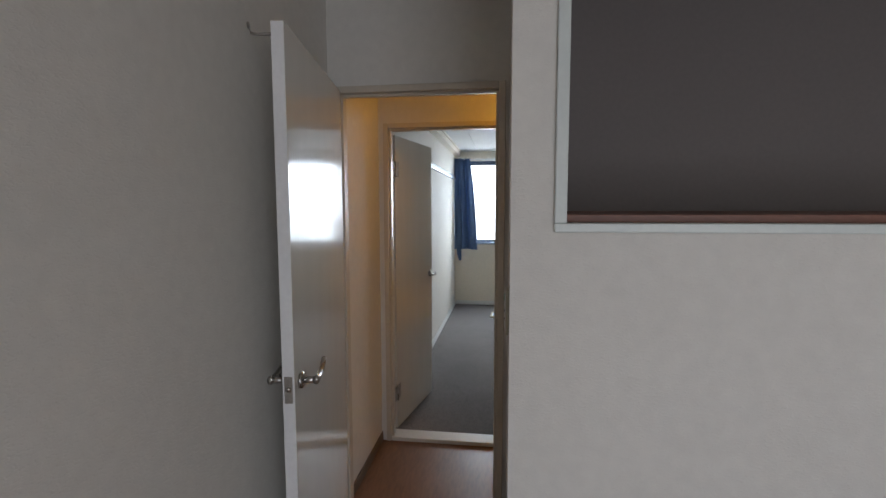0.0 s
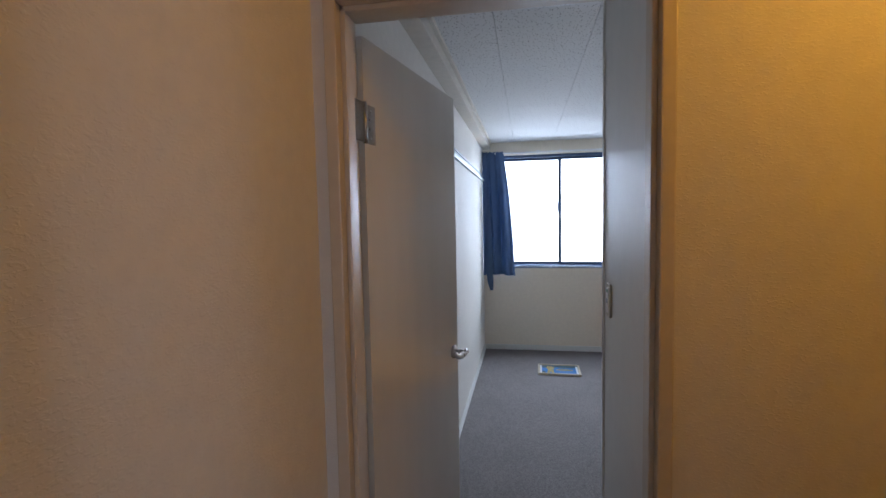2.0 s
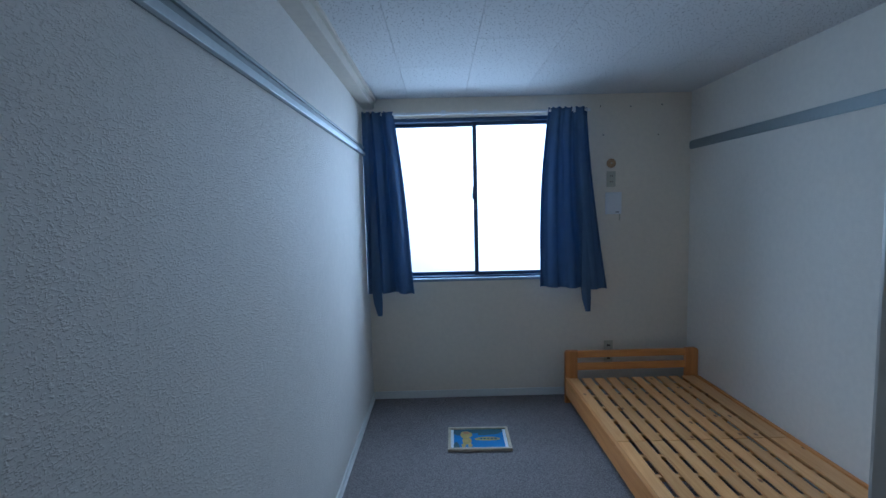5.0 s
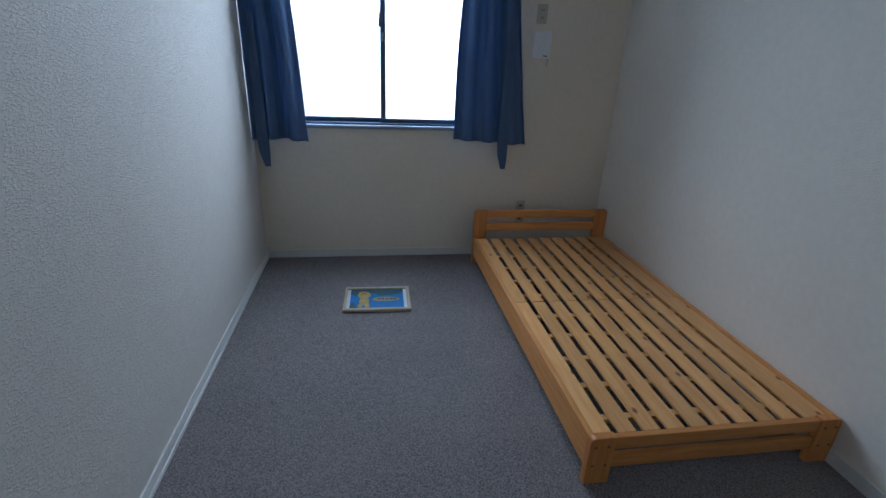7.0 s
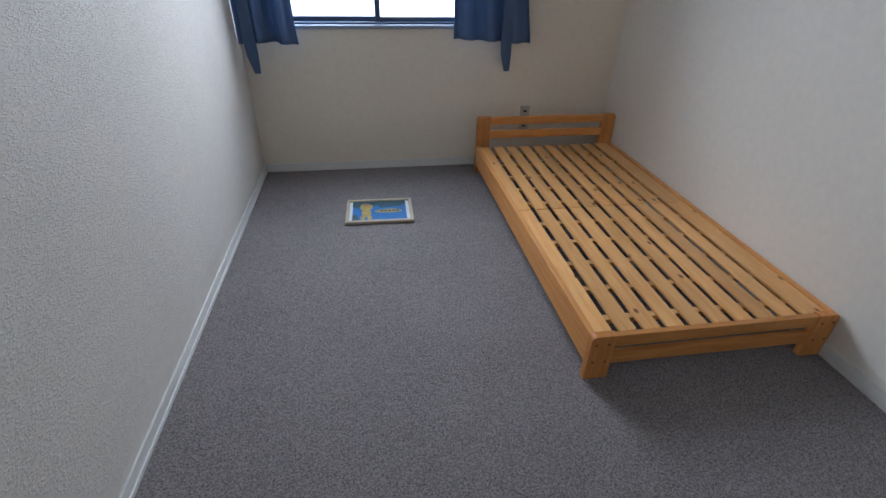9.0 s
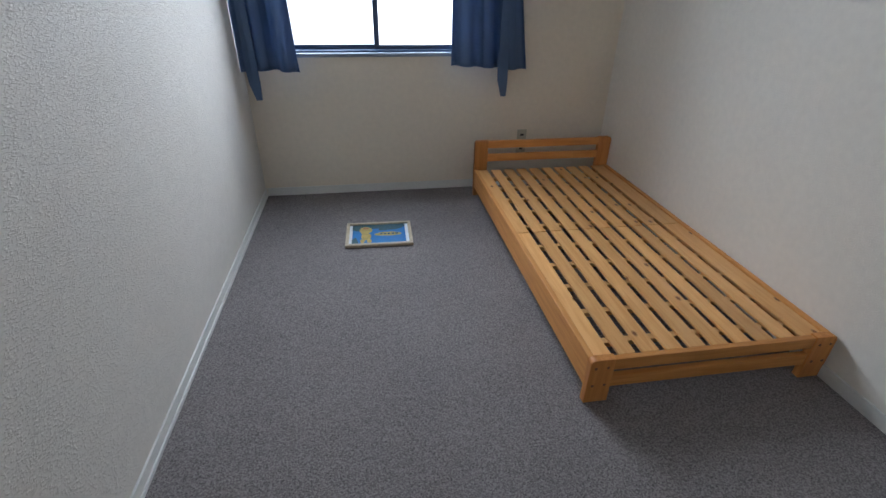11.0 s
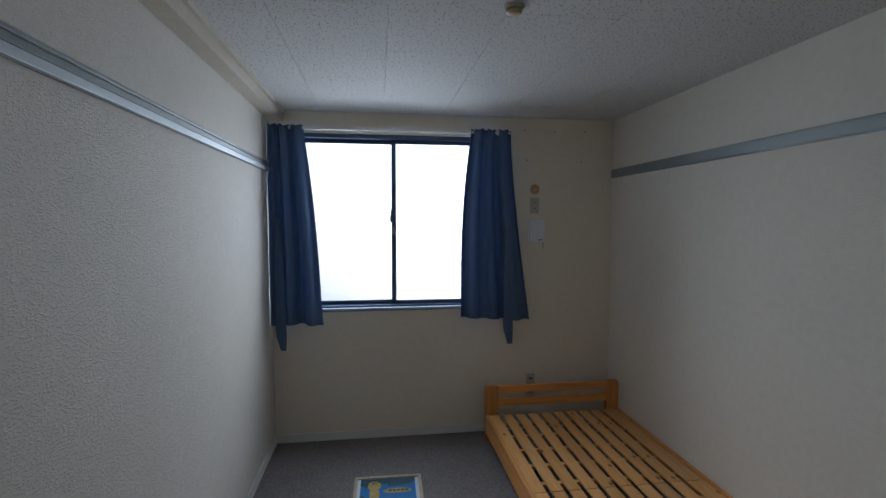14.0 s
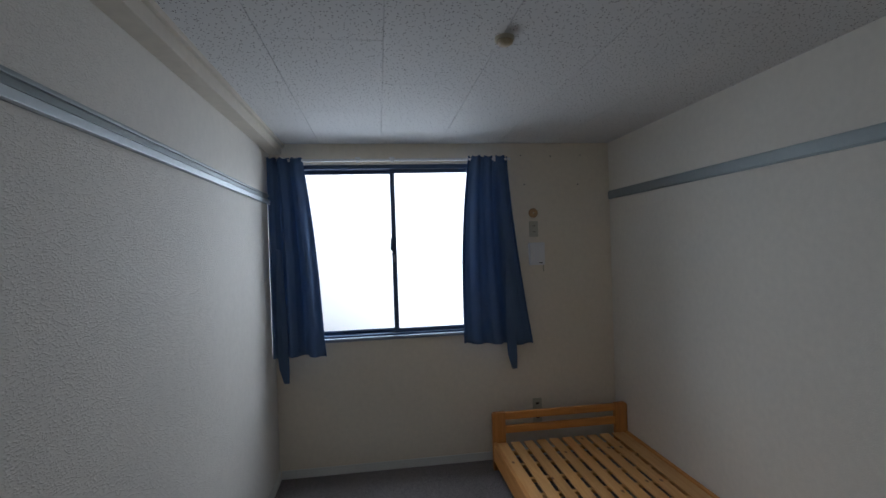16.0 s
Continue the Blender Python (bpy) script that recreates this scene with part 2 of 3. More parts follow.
M_JAMB = mat("beige_jamb_paint", (0.58, 0.52, 0.43), 0.32, vary=0.06, scale=4, fine=40, coat=0.2)
M_JAMBW = mat("pale_jamb_paint", (0.66, 0.63, 0.57), 0.32, vary=0.06, scale=4, fine=40, coat=0.2)
M_CARPET = carpet_mat()
M_FLOOR = mat("brown_vinyl_floor", (0.22, 0.105, 0.045), 0.32, vary=0.25, scale=3, fine=20, stretch=(3, 0.6, 1), coat=0.15)
M_TRIM = mat("white_trim", (0.72, 0.72, 0.68), 0.45, vary=0.06)
M_BROWN = mat("brown_skirting", (0.16, 0.11, 0.075), 0.5, vary=0.15)
# brighter copy of the rail metal, paints the highlight along the lower lip
M_LIPGLINT = mat("rail_highlight_metal", (0.46, 0.51, 0.53), 0.45, metal=0.4, vary=0.06, scale=2, fine=50)
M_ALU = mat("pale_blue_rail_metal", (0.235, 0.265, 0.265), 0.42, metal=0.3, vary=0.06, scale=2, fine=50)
M_STEEL = mat("brushed_steel", (0.50, 0.48, 0.45), 0.28, metal=1.0, vary=0.08, scale=30, fine=200)
M_HINGE = mat("dull_hinge_steel", (0.36, 0.34, 0.31), 0.45, metal=0.9, vary=0.15, scale=25, fine=150)
# dark sash metal; its blue stands in for glare round the panes
M_SASH = mat("glare_blue_sash", (0.05, 0.085, 0.155), 0.35, metal=0.3, vary=0.08)
M_SILL = mat("window_sill_metal", (0.30, 0.35, 0.43), 0.35, metal=0.3, vary=0.06)
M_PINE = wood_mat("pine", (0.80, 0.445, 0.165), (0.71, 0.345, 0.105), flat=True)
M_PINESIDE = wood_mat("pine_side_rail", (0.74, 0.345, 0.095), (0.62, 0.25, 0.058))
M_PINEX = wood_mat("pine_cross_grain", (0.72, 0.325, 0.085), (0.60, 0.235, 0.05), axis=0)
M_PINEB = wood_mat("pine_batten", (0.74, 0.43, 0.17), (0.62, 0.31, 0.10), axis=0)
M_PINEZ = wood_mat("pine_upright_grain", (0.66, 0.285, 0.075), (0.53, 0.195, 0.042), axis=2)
M_CURTAIN = mat("blue_curtain_cloth", (0.125, 0.190, 0.31), 0.9, vary=0.14, scale=8, fine=300, bump=0.25, bumpscale=500, spec=0.15)
nt = M_CURTAIN.node_tree
thin, blend = nt.nodes.new("ShaderNodeBsdfTranslucent"), nt.nodes.new("ShaderNodeMixShader")
thin.inputs[0].default_value = (0.10, 0.17, 0.31, 1)
blend.inputs[0].default_value = 0.25
nt.links.new(nt.nodes["Principled BSDF"].outputs[0], blend.inputs[1])
nt.links.new(thin.outputs[0], blend.inputs[2])
nt.links.new(blend.outputs[0], nt.nodes["Material Output"].inputs["Surface"])
M_CEIL = ceiling_mat()
M_PLASTIC = mat("cream_plastic", (0.52, 0.49, 0.38), 0.4, vary=0.05)
M_WHITEP = mat("white_plastic", (0.80, 0.80, 0.80), 0.4, vary=0.04)
M_TAN = mat("aged_tan_plastic", (0.50, 0.31, 0.15), 0.55, vary=0.25, scale=40, fine=90)
M_AGED = mat("aged_cream_plastic", (0.52, 0.43, 0.28), 0.5, vary=0.15, scale=40, fine=90)
M_DARK = mat("dark_slot", (0.02, 0.02, 0.02), 0.6, vary=0.1)
M_GREEN = mat("green_lamp_tab", (0.10, 0.35, 0.18), 0.4, vary=0.05)
M_GLASS = glass_mat()
M_HATCHFRAME = mat("pale_green_frame", (0.66, 0.70, 0.67), 0.4, vary=0.05)
M_REDWOOD = mat("reddish_brown_board", (0.20, 0.085, 0.055), 0.5, vary=0.2, stretch=(0.5, 4, 4))
# lining colour is darkened to carry the shade inside the hatch
M_HATCHSHADE = mat("hatch_shade_lining", (0.20, 0.178, 0.168), 0.8, vary=0.06, scale=2)
M_PICBLUE = mat("print_blue", (0.015, 0.19, 0.52), 0.35, vary=0.1, scale=20)
M_PICDARK = mat("print_dark_teal", (0.03, 0.10, 0.13), 0.35, vary=0.4, scale=45)
M_PICYEL = mat("print_yellow", (0.50, 0.37, 0.10), 0.35, vary=0.25, scale=50)
M_PICRED = mat("print_red", (0.45, 0.10, 0.05), 0.35, vary=0.2)
M_PICMOUNT = mat("print_white_border", (0.72, 0.76, 0.80), 0.4, vary=0.04)
M_PICFRAME = mat("pale_gilt_frame", (0.56, 0.47, 0.32), 0.4, vary=0.2, scale=30, fine=120)


# ---- builders ----
def add_box(bm, x0, x1, y0, y1, z0, z1, bev=0.0):
    c = bmesh.ops.create_cube(bm, size=1)["verts"]
    for v in c:
        v.co = Vector(((x0 + x1) / 2 + v.co.x * (x1 - x0), (y0 + y1) / 2 + v.co.y * (y1 - y0), (z0 + z1) / 2 + v.co.z * (z1 - z0)))
    if bev:
        es = {e for v in c for e in v.link_edges}
        bmesh.ops.bevel(bm, geom=list(es), offset=bev, segments=2, affect="EDGES", profile=0.6)


def box(x0, x1, y0, y1, z0, z1, bev=0.0):
    bm = bmesh.new()
    add_box(bm, x0, x1, y0, y1, z0, z1, bev)
    return bm


def add_tube(bm, pts, radii, seg=12, flat=1.0):
    """A tube through pts, with capped ends; flat squeezes it along its second axis."""
    rings = []
    n = len(pts)
    for i, p in enumerate(pts):
        d = (Vector(pts[min(i + 1, n - 1)]) - Vector(pts[max(i - 1, 0)])).normalized()
        up = Vector((0, 0, 1)) if abs(d.z) < 0.9 else Vector((1, 0, 0))
        a = d.cross(up).normalized()
        c = a.cross(d).normalized()
        r = radii[i] if isinstance(radii, (list, tuple)) else radii
        rings.append([bm.verts.new(Vector(p) + a * r * flat * math.cos(2 * math.pi * k / seg) + c * r * math.sin(2 * math.pi * k / seg)) for k in range(seg)])
    for i in range(n - 1):
        for k in range(seg):
            bm.faces.new((rings[i][k], rings[i][(k + 1) % seg], rings[i + 1][(k + 1) % seg], rings[i + 1][k]))
    bm.faces.new(list(reversed(rings[0])))
    bm.faces.new(rings[-1])


def tube(pts, radii, seg=12, flat=1.0):
    bm = bmesh.new()
    add_tube(bm, pts, radii, seg, flat)
    return bm


def mesh_of(name, bm, material, smooth=False):
    bmesh.ops.recalc_face_normals(bm, faces=bm.faces)
    me = bpy.data.meshes.new(name)
    bm.to_mesh(me)
    bm.free()
    me.materials.append(material)
    if smooth:
        for p in me.polygons:
            p.use_smooth = True
    return me


def part(name, bm, material, parent, label="", smooth=False):
    ob = new(name, mesh_of(name, bm, material, smooth))
    ob.parent = parent
    if label:
        tagged(ob, label)
    return ob


def thing(name, m, label, category, group=""):
    ob = new(name)
    ob.matrix_world = m
    return tagged(ob, label, category, group)


def structure(name, bm, material, label, category):
    return tagged(new(name, mesh_of(name, bm, material)), label, category, kind="structure")


# ---- the large structure ----
T = 0.12
structure("wall_west", box(XL - T, XL, YB0, YW, 0, ZH + 0.1), M_WALL, "off-white embossed wallpaper wall along the bedroom", "wall")
structure("wall_west_hall", box(XL - T, XL, Y0, YB0, 0, ZH + 0.1), M_HALL, "off-white fine wallpaper wall of hall and corridor", "wall")
structure("wall_east", box(XR, XR + T, YC0, YW, 0, ZC + 0.1), M_EAST, "off-white embossed wallpaper wall beside the bed", "wall")

bm = bmesh.new()
YB = YW + 0.16
add_box(bm, XL - T, WX0, YW, YB, 0, ZC + 0.1)
add_box(bm, WX1, XR + T, YW, YB, 0, ZC + 0.1)
add_box(bm, WX0, WX1, YW, YB, 0, WZ0)
add_box(bm, WX0, WX1, YW, YB, WZ1, ZC + 0.1)
structure("wall_north", bm, M_NORTH, "cream wallpaper wall with the curtained window", "wall")

# second door's wall, with its opening
DX0, DX1, DZ = -0.492, 0.190, 2.008
bm = bmesh.new()
add_box(bm, XL, DX0 - 0.012, YD2 + 0.004, YB0 - 0.004, 0, ZC)
add_box(bm, DX1 + 0.012, XR, YD2 + 0.004, YB0 - 0.004, 0, ZC)
add_box(bm, DX0 - 0.012, DX1 + 0.012, YD2 + 0.004, YB0 - 0.004, DZ + 0.012, ZC)
structure("wall_bedroom_door", bm, M_HALL, "wallpapered wall with the bedroom door opening", "wall")

# first door's wall
EX0, EX1, EZ = -0.503, 0.203, 2.026
bm = bmesh.new()
add_box(bm, XL, EX0 - 0.012, YD1 + 0.004, YC0 - 0.004, 0, ZH)
add_box(bm, EX1 + 0.012, 2.6, YD1 + 0.004, YC0 - 0.004, 0, ZH)
add_box(bm, EX0 - 0.012, EX1 + 0.012, YD1 + 0.004, YC0 - 0.004, EZ + 0.012, ZH)
structure("wall_hall_door", bm, M_HALL, "wallpapered wall with the first door opening", "wall")

# wall with the hatch
HX, HZ = 0.371, 1.491
bm = bmesh.new()
add_box(bm, XF, 2.6, YF, YF + 0.10, 0, HZ - 0.02)
add_box(bm, XF, HX - 0.02, YF, YF + 0.10, HZ - 0.02, ZH)
add_box(bm, HX - 0.02, 2.6, YF, YF + 0.10, 2.32, ZH)
add_box(bm, XF, XF + 0.08, YF + 0.10, YD1, 0, ZH)
structure("wall_hatch", bm, M_HALL, "pale wallpapered wall with a framed upper hatch", "wall")
structure("hatch_shade_lining", box(XF + 0.08, 2.6, 1.55, 1.59, HZ - 0.05, ZH), M_HATCHSHADE, "hatch back lining with the recess shade in its grey", "wall")

structure("wall_south", box(XL - T, 0.6, Y0 - T, Y0, 0, ZH + 0.1), M_WALL, "plain wall behind the first room", "wall")
# unseen opening, added so that the back fill reaches the first room
bm = bmesh.new()
add_box(bm, 0.6, 2.4, Y0 - T, Y0, 0, 0.5)
add_box(bm, 0.6, 2.4, Y0 - T, Y0, 2.0, ZH + 0.1)
add_box(bm, 2.4, 2.7, Y0 - T, Y0, 0, ZH + 0.1)
structure("wall_south_opening", bm, M_WALL, "unseen plain wall with an opening added for fill light", "wall")
structure("wall_hall_east", box(2.6, 2.7, Y0, YD2, 0, ZH + 0.1), M_WALL, "plain side wall of the first room", "wall")

# closet beside the bedroom entry
structure("closet_side", box(XC, XC + 0.05, YB0, YC - 0.03, 0, ZC), M_PAINT, "smooth white painted closet side panel", "wall")
structure("closet_front", box(XC + 0.05, XR, YC - 0.06, YC - 0.02, 0, ZC), M_PAINT, "smooth white painted closet front", "wall")
structure("closet_post", box(XC - 0.006, XC + 0.05, YC - 0.03, YC, 0, ZC, 0.003), M_JAMBW, "pale painted corner post of the closet", "trim")

# floors
structure("floor_bedroom", box(XL, XR, YB0, YW, -0.06, 0.0), M_CARPET, "grey low-pile carpet over the whole bedroom", "floor")
structure("floor_corridor", box(XL, 2.6, Y0, YB0, -0.06, -0.004), M_FLOOR, "glossy brown vinyl floor of corridor and first room", "floor")
structure("threshold", box(DX0, DX1, YD2 + 0.005, YB0 + 0.004, -0.003, 0.022, 0.003), M_TRIM, "white painted door threshold strip", "trim")

# ceilings
bm = bmesh.new()
add_box(bm, XL, XR, YB0, YW, ZC + 0.016, ZC + 0.1)
xs = [XL, -0.205, 0.225, 0.655, 1.085, 1.515, XR]
for i in range(len(xs) - 1):
    y = 5.675 - 0.91 * 4 if i % 2 == 0 else 5.22 - 0.91 * 3
    while y < YW:
        a, b = max(y, YB0), min(y + 0.91, YW)
        if b - a > 0.02:
            add_box(bm, xs[i] + 0.0013, xs[i + 1] - 0.0013, a + 0.0013, b - 0.0013, ZC, ZC + 0.0155)
        y += 0.91
structure("ceiling_bedroom", bm, M_CEIL, "white fissured acoustic board ceiling with fine joints", "ceiling")
structure("ceiling_hall", box(XL, 2.6, Y0, YC0 - 0.02, ZH, ZH + 0.1), M_WALL, "off-white papered ceiling of the first room", "ceiling")
structure("ceiling_corridor", box(XL, 2.6, YC0 - 0.02, YB0, ZC, ZC + 0.1), M_WALL, "off-white papered ceiling of the corridor", "ceiling")
bm = bmesh.new()
add_box(bm, XL, XL + 0.085, YB0, YW, 2.285, ZC, 0.004)
add_box(bm, XL + 0.085, XL + 0.105, YB0, YW, ZC - 0.022, ZC, 0.003)
structure("ceiling_beam", bm, M_CORNICE, "cream boxed cornice along the wall top", "trim")

# skirting
bm = bmesh.new()
add_box(bm, XL, XL + 0.008, YB0, YW, 0, 0.058, 0.002)
add_box(bm, XL, XL + 0.013, YB0, YW, 0, 0.018, 0.003)
structure("baseboard_west", bm, M_TRIM, "slim white plastic skirting", "baseboard")
structure("baseboard_north", box(XL + 0.013, XR - 0.009, YW - 0.009, YW, 0, 0.06, 0.002), M_TRIM, "slim cream skirting under the window", "baseboard")
structure("baseboard_east", box(XR - 0.009, XR, YC, YW, 0, 0.06, 0.002), M_TRIM, "slim cream skirting beside the bed", "baseboard")
structure("baseboard_corridor", box(XL, XL + 0.008, YC0, YD2, -0.004, 0.06, 0.002), M_BROWN, "dark brown vinyl skirting in the corridor", "baseboard")
structure("baseboard_closet", box(XC - 0.008, XC, YB0 + 0.03, YC - 0.035, 0, 0.06, 0.002), M_TRIM, "white skirting along the closet", "baseboard")


# ---- door frames and leaves ----
def door_frame(name, x0, x1, zt, y0, y1, m, label):
    """Two jambs and a head, each with a stop; they stand a little proud of the wall."""
    th = tagged(new(name), label, "door frame", kind="structure")
    w = 0.030
    for xa, xb, s in ((x0 - w, x0, 1), (x1, x1 + w, -1)):
        bm = box(xa, xb, y0 - 0.008, y1 + 0.008, 0, zt + w, 0.004)
        inner = x0 if s == 1 else x1
        add_box(bm, min(inner, inner + s * 0.012), max(inner, inner + s * 0.012), y0 + 0.02, y1 - 0.045, 0, zt, 0.003)
        part("jamb", bm, m, th)
    bm = box(x0, x1, y0 - 0.008, y1 + 0.008, zt, zt + w, 0.004)
    add_box(bm, x0, x1, y0 + 0.02, y1 - 0.045, zt - 0.012, zt, 0.003)
    part("head", bm, m, th)
    return th


door_frame("door_frame_2", DX0, DX1, DZ, YD2, YB0, M_JAMB, "beige painted steel frame of the bedroom door")
door_frame("door_frame_1", EX0, EX1, EZ, YD1, YC0, M_JAMB, "beige painted frame of the first door")


def lever(parent, x, y, z, side, along):
    """Round rose, neck and curved lever on one face; side: face's direction in x, along: the lever's in y."""
    h = part("door_handle", tube([(x, y, z), (x + side * 0.010, y, z)], [0.026, 0.025], 20), M_STEEL, parent, "brushed steel lever handle", True)
    pts = [(x + side * 0.010, y, z), (x + side * 0.048, y, z)]
    part("neck", tube(pts, 0.0105, 14), M_STEEL, h, "", True)
    pts = []
    for i in range(11):
        u = i / 10
        pts.append((x + side * (0.050 - 0.004 * u), y + along * (0.125 * u - 0.010), z + 0.002 - 0.006 * math.sin(u * 2.6) + 0.030 * u ** 3))
    part("grip", tube(pts, [0.0135 - 0.0045 * i / 10 for i in range(11)], 12, 0.8), M_STEEL, h, "", True)
    return h


def door_leaf(name, m, length, top, hinge_z, label, handle_z, hook=False):
    """Leaf along +y from its hinge at the origin, its thickness towards -x."""
    th = tagged(new(name), label, "door", kind="structure")
    th.matrix_world = m
    t = 0.036
    leaf = part("leaf", box(-t, 0, 0.006, length, 0.018, top, 0.0015), M_DOOR, th)
    part("edge_strip", box(-t + 0.001, -0.001, length, length + 0.002, 0.020, top - 0.002), M_EDGE, th, "white door edge")
    for s, x in ((1, 0.0), (-1, -t)):
        lever(leaf, x, length - 0.055, handle_z, s, -1)
    lp = box(-t / 2 - 0.012, -t / 2 + 0.012, length + 0.002, length + 0.0035, handle_z - 0.055, handle_z + 0.03, 0.0006)
    lp = part("latch_plate", lp, M_HINGE, leaf, "worn steel latch plate")
    part("latch_bolt", tube([(-t / 2, length, handle_z - 0.004), (-t / 2, length + 0.012, handle_z - 0.004)], [0.009, 0.007], 14), M_STEEL, leaf, "", True)
    for z in hinge_z:
        h = part("hinge", box(-0.002, 0.0025, 0.010, 0.060, z - 0.05, z + 0.05, 0.0008), M_HINGE, leaf, "dull steel butt hinge")
        part("knuckle", tube([(0.006, 0.0, z - 0.052), (0.006, 0.0, z + 0.052)], 0.006, 12), M_STEEL, h, "", True)
        part("frame_plate", box(0.005, 0.008, -0.050, -0.006, z - 0.05, z + 0.05, 0.0008), M_HINGE, h)
        bm = bmesh.new()
        for dz in (-0.035, -0.012, 0.012, 0.035):
            yy = 0.036 if abs(dz) > 0.02 else 0.026
            add_tube(bm, [(0.0022, yy, z + dz), (0.0034, yy, z + dz)], 0.0032, 8)
        part("screws", bm, M_STEEL, h)
    if hook:
        pts = [(-t, length - 0.02, top - 0.028), (-t - 0.045, length - 0.02, top - 0.030), (-t - 0.060, length - 0.02, top - 0.026), (-t - 0.066, length - 0.02, top - 0.012), (-t - 0.068, length - 0.02, top + 0.002)]
        part("coat_hook", tube(pts, 0.0042, 10), M_HINGE, leaf, "bent steel coat hook", True)
    return th


def along(p, q):
    """Pose with its y axis from p to q on the floor."""
    a = math.degrees(math.atan2(-(q[0] - p[0]), q[1] - p[1]))
    return pose(p[0], p[1], 0, 0, 0, a)


door_leaf("door_2", along((-0.484, 2.685), (-0.352, 3.385)), 0.705, 1.988, (1.77, 0.27), "cream gloss painted door standing open along the wall", 1.0)


# the first leaf opens towards the first room, hinged on the same side
def first_leaf():
    th = tagged(new("door_1"), "cream gloss painted door standing open along the wall", "door", kind="structure")
    th.matrix_world = along((-0.488, 1.700), (-0.362, 0.908))
    t, n, top, hz = 0.036, 0.800, 2.030, 1.008
    leaf = part("leaf", box(0, t, 0.004, n, 0.008, top, 0.0015), M_DOOR, th)
    part("edge_strip", box(0.001, t - 0.001, n, n + 0.002, 0.010, top - 0.002), M_EDGE, th, "white door edge")
    lever(leaf, 0, n - 0.055, hz, -1, -1)
    lever(leaf, t, n - 0.055, hz, 1, -1)
    part("latch_plate", box(t / 2 - 0.012, t / 2 + 0.012, n + 0.002, n + 0.0035, hz - 0.050, hz + 0.03, 0.0006), M_HINGE, leaf, "worn steel latch plate")
    part("latch_bolt", tube([(t / 2, n, hz - 0.008), (t / 2, n + 0.010, hz - 0.008)], [0.009, 0.007], 14), M_STEEL, leaf, "", True)
    pts = [(t, n - 0.02, top - 0.028), (t + 0.045, n - 0.02, top - 0.030), (t + 0.060, n - 0.02, top - 0.026), (t + 0.066, n - 0.02, top - 0.012), (t + 0.068, n - 0.02, top + 0.002)]
    part("coat_hook", tube(pts, 0.0042, 10), M_HINGE, leaf, "bent steel coat hook", True)
    return th


first_leaf()
tagged(new("strike_plate", mesh_of("strike_plate", box(EX1 - 0.002, EX1, YD1 + 0.002, YD1 + 0.016, 0.93, 1.03, 0.0005), M_HINGE)), "worn steel strike plate on the door jamb", "strike plate")

# hatch frame and shelf board
hf = tagged(new("hatch_frame"), "pale green painted frame round the hatch", "hatch frame", kind="structure")
part("sill", box(HX - 0.026, 2.6, YF - 0.012, YF + 0.112, HZ - 0.020, HZ, 0.003), M_HATCHFRAME, hf)
part("stile", box(HX - 0.026, HX, YF - 0.012, YF + 0.112, HZ, 2.33, 0.003), M_HATCHFRAME, hf)
structure("hatch_board", box(HX - 0.02, 2.6, YF + 0.05, 1.55, HZ, HZ + 0.018, 0.002), M_REDWOOD, "reddish brown board along the hatch bottom", "shelf")

# pale overcast distance outside the window
def backdrop_mat():
    m, nt, b = nodes("overcast_haze")
    nt.nodes.remove(b)
    L = nt.links.new
    co = nt.nodes.new("ShaderNodeTexCoord")
    sep = nt.nodes.new("ShaderNodeSeparateXYZ")
    L(co.outputs["Object"], sep.inputs[0])
    n = nt.nodes.new("ShaderNodeTexNoise")
    n.inputs["Scale"].default_value = 0.5
    L(co.outputs["Object"], n.inputs["Vector"])
    a = nt.nodes.new("ShaderNodeMath")
    a.operation = "MULTIPLY_ADD"
    a.inputs[1].default_value = 1.5
    L(n.outputs["Fac"], a.inputs[0])
    side = nt.nodes.new("ShaderNodeMath")
    side.operation = "MULTIPLY_ADD"
    side.inputs[1].default_value = 0.7
    L(sep.outputs["X"], side.inputs[0])
    L(sep.outputs["Z"], side.inputs[2])
    L(side.outputs[0], a.inputs[2])
    rr = nt.nodes.new("ShaderNodeMapRange")
    rr.inputs["From Min"].default_value, rr.inputs["From Max"].default_value = 0.3, 3.0
    rr.inputs["To Min"].default_value, rr.inputs["To Max"].default_value = 1.9, 7.0
    L(a.outputs[0], rr.inputs["Value"])
    e = nt.nodes.new("ShaderNodeEmission")
    e.inputs["Color"].default_value = (0.97, 1.0, 1.0, 1)
    L(rr.outputs[0], e.inputs["Strength"])
    L(e.outputs[0], nt.nodes["Material Output"].inputs["Surface"])
    return m


structure("backdrop", box(-6, 7, YW + 3.6, YW + 3.62, -3, 6), backdrop_mat(), "pale overcast haze outside the window", "backdrop")

# ---- window ----
win = tagged(new("window_1"), "two-pane sliding window with dark metal sashes", "window", kind="structure")
GY = YW + 0.10
fr = part("window_frame", box(WX0, WX1, YW + 0.03, YW + 0.13, WZ1 - 0.03, WZ1, 0.002), M_SASH, win, "dark outer frame, blue with painted window glare")
bm = box(WX0, WX0 + 0.03, YW + 0.03, YW + 0.13, WZ0 + 0.03, WZ1 - 0.03, 0.002)
add_box(bm, WX1 - 0.03, WX1, YW + 0.03, YW + 0.13, WZ0 + 0.03, WZ1 - 0.03, 0.002)
add_box(bm, WX0, WX1, YW + 0.03, YW + 0.13, WZ0, WZ0 + 0.024, 0.002)
part("frame_sides", bm, M_SASH, win)
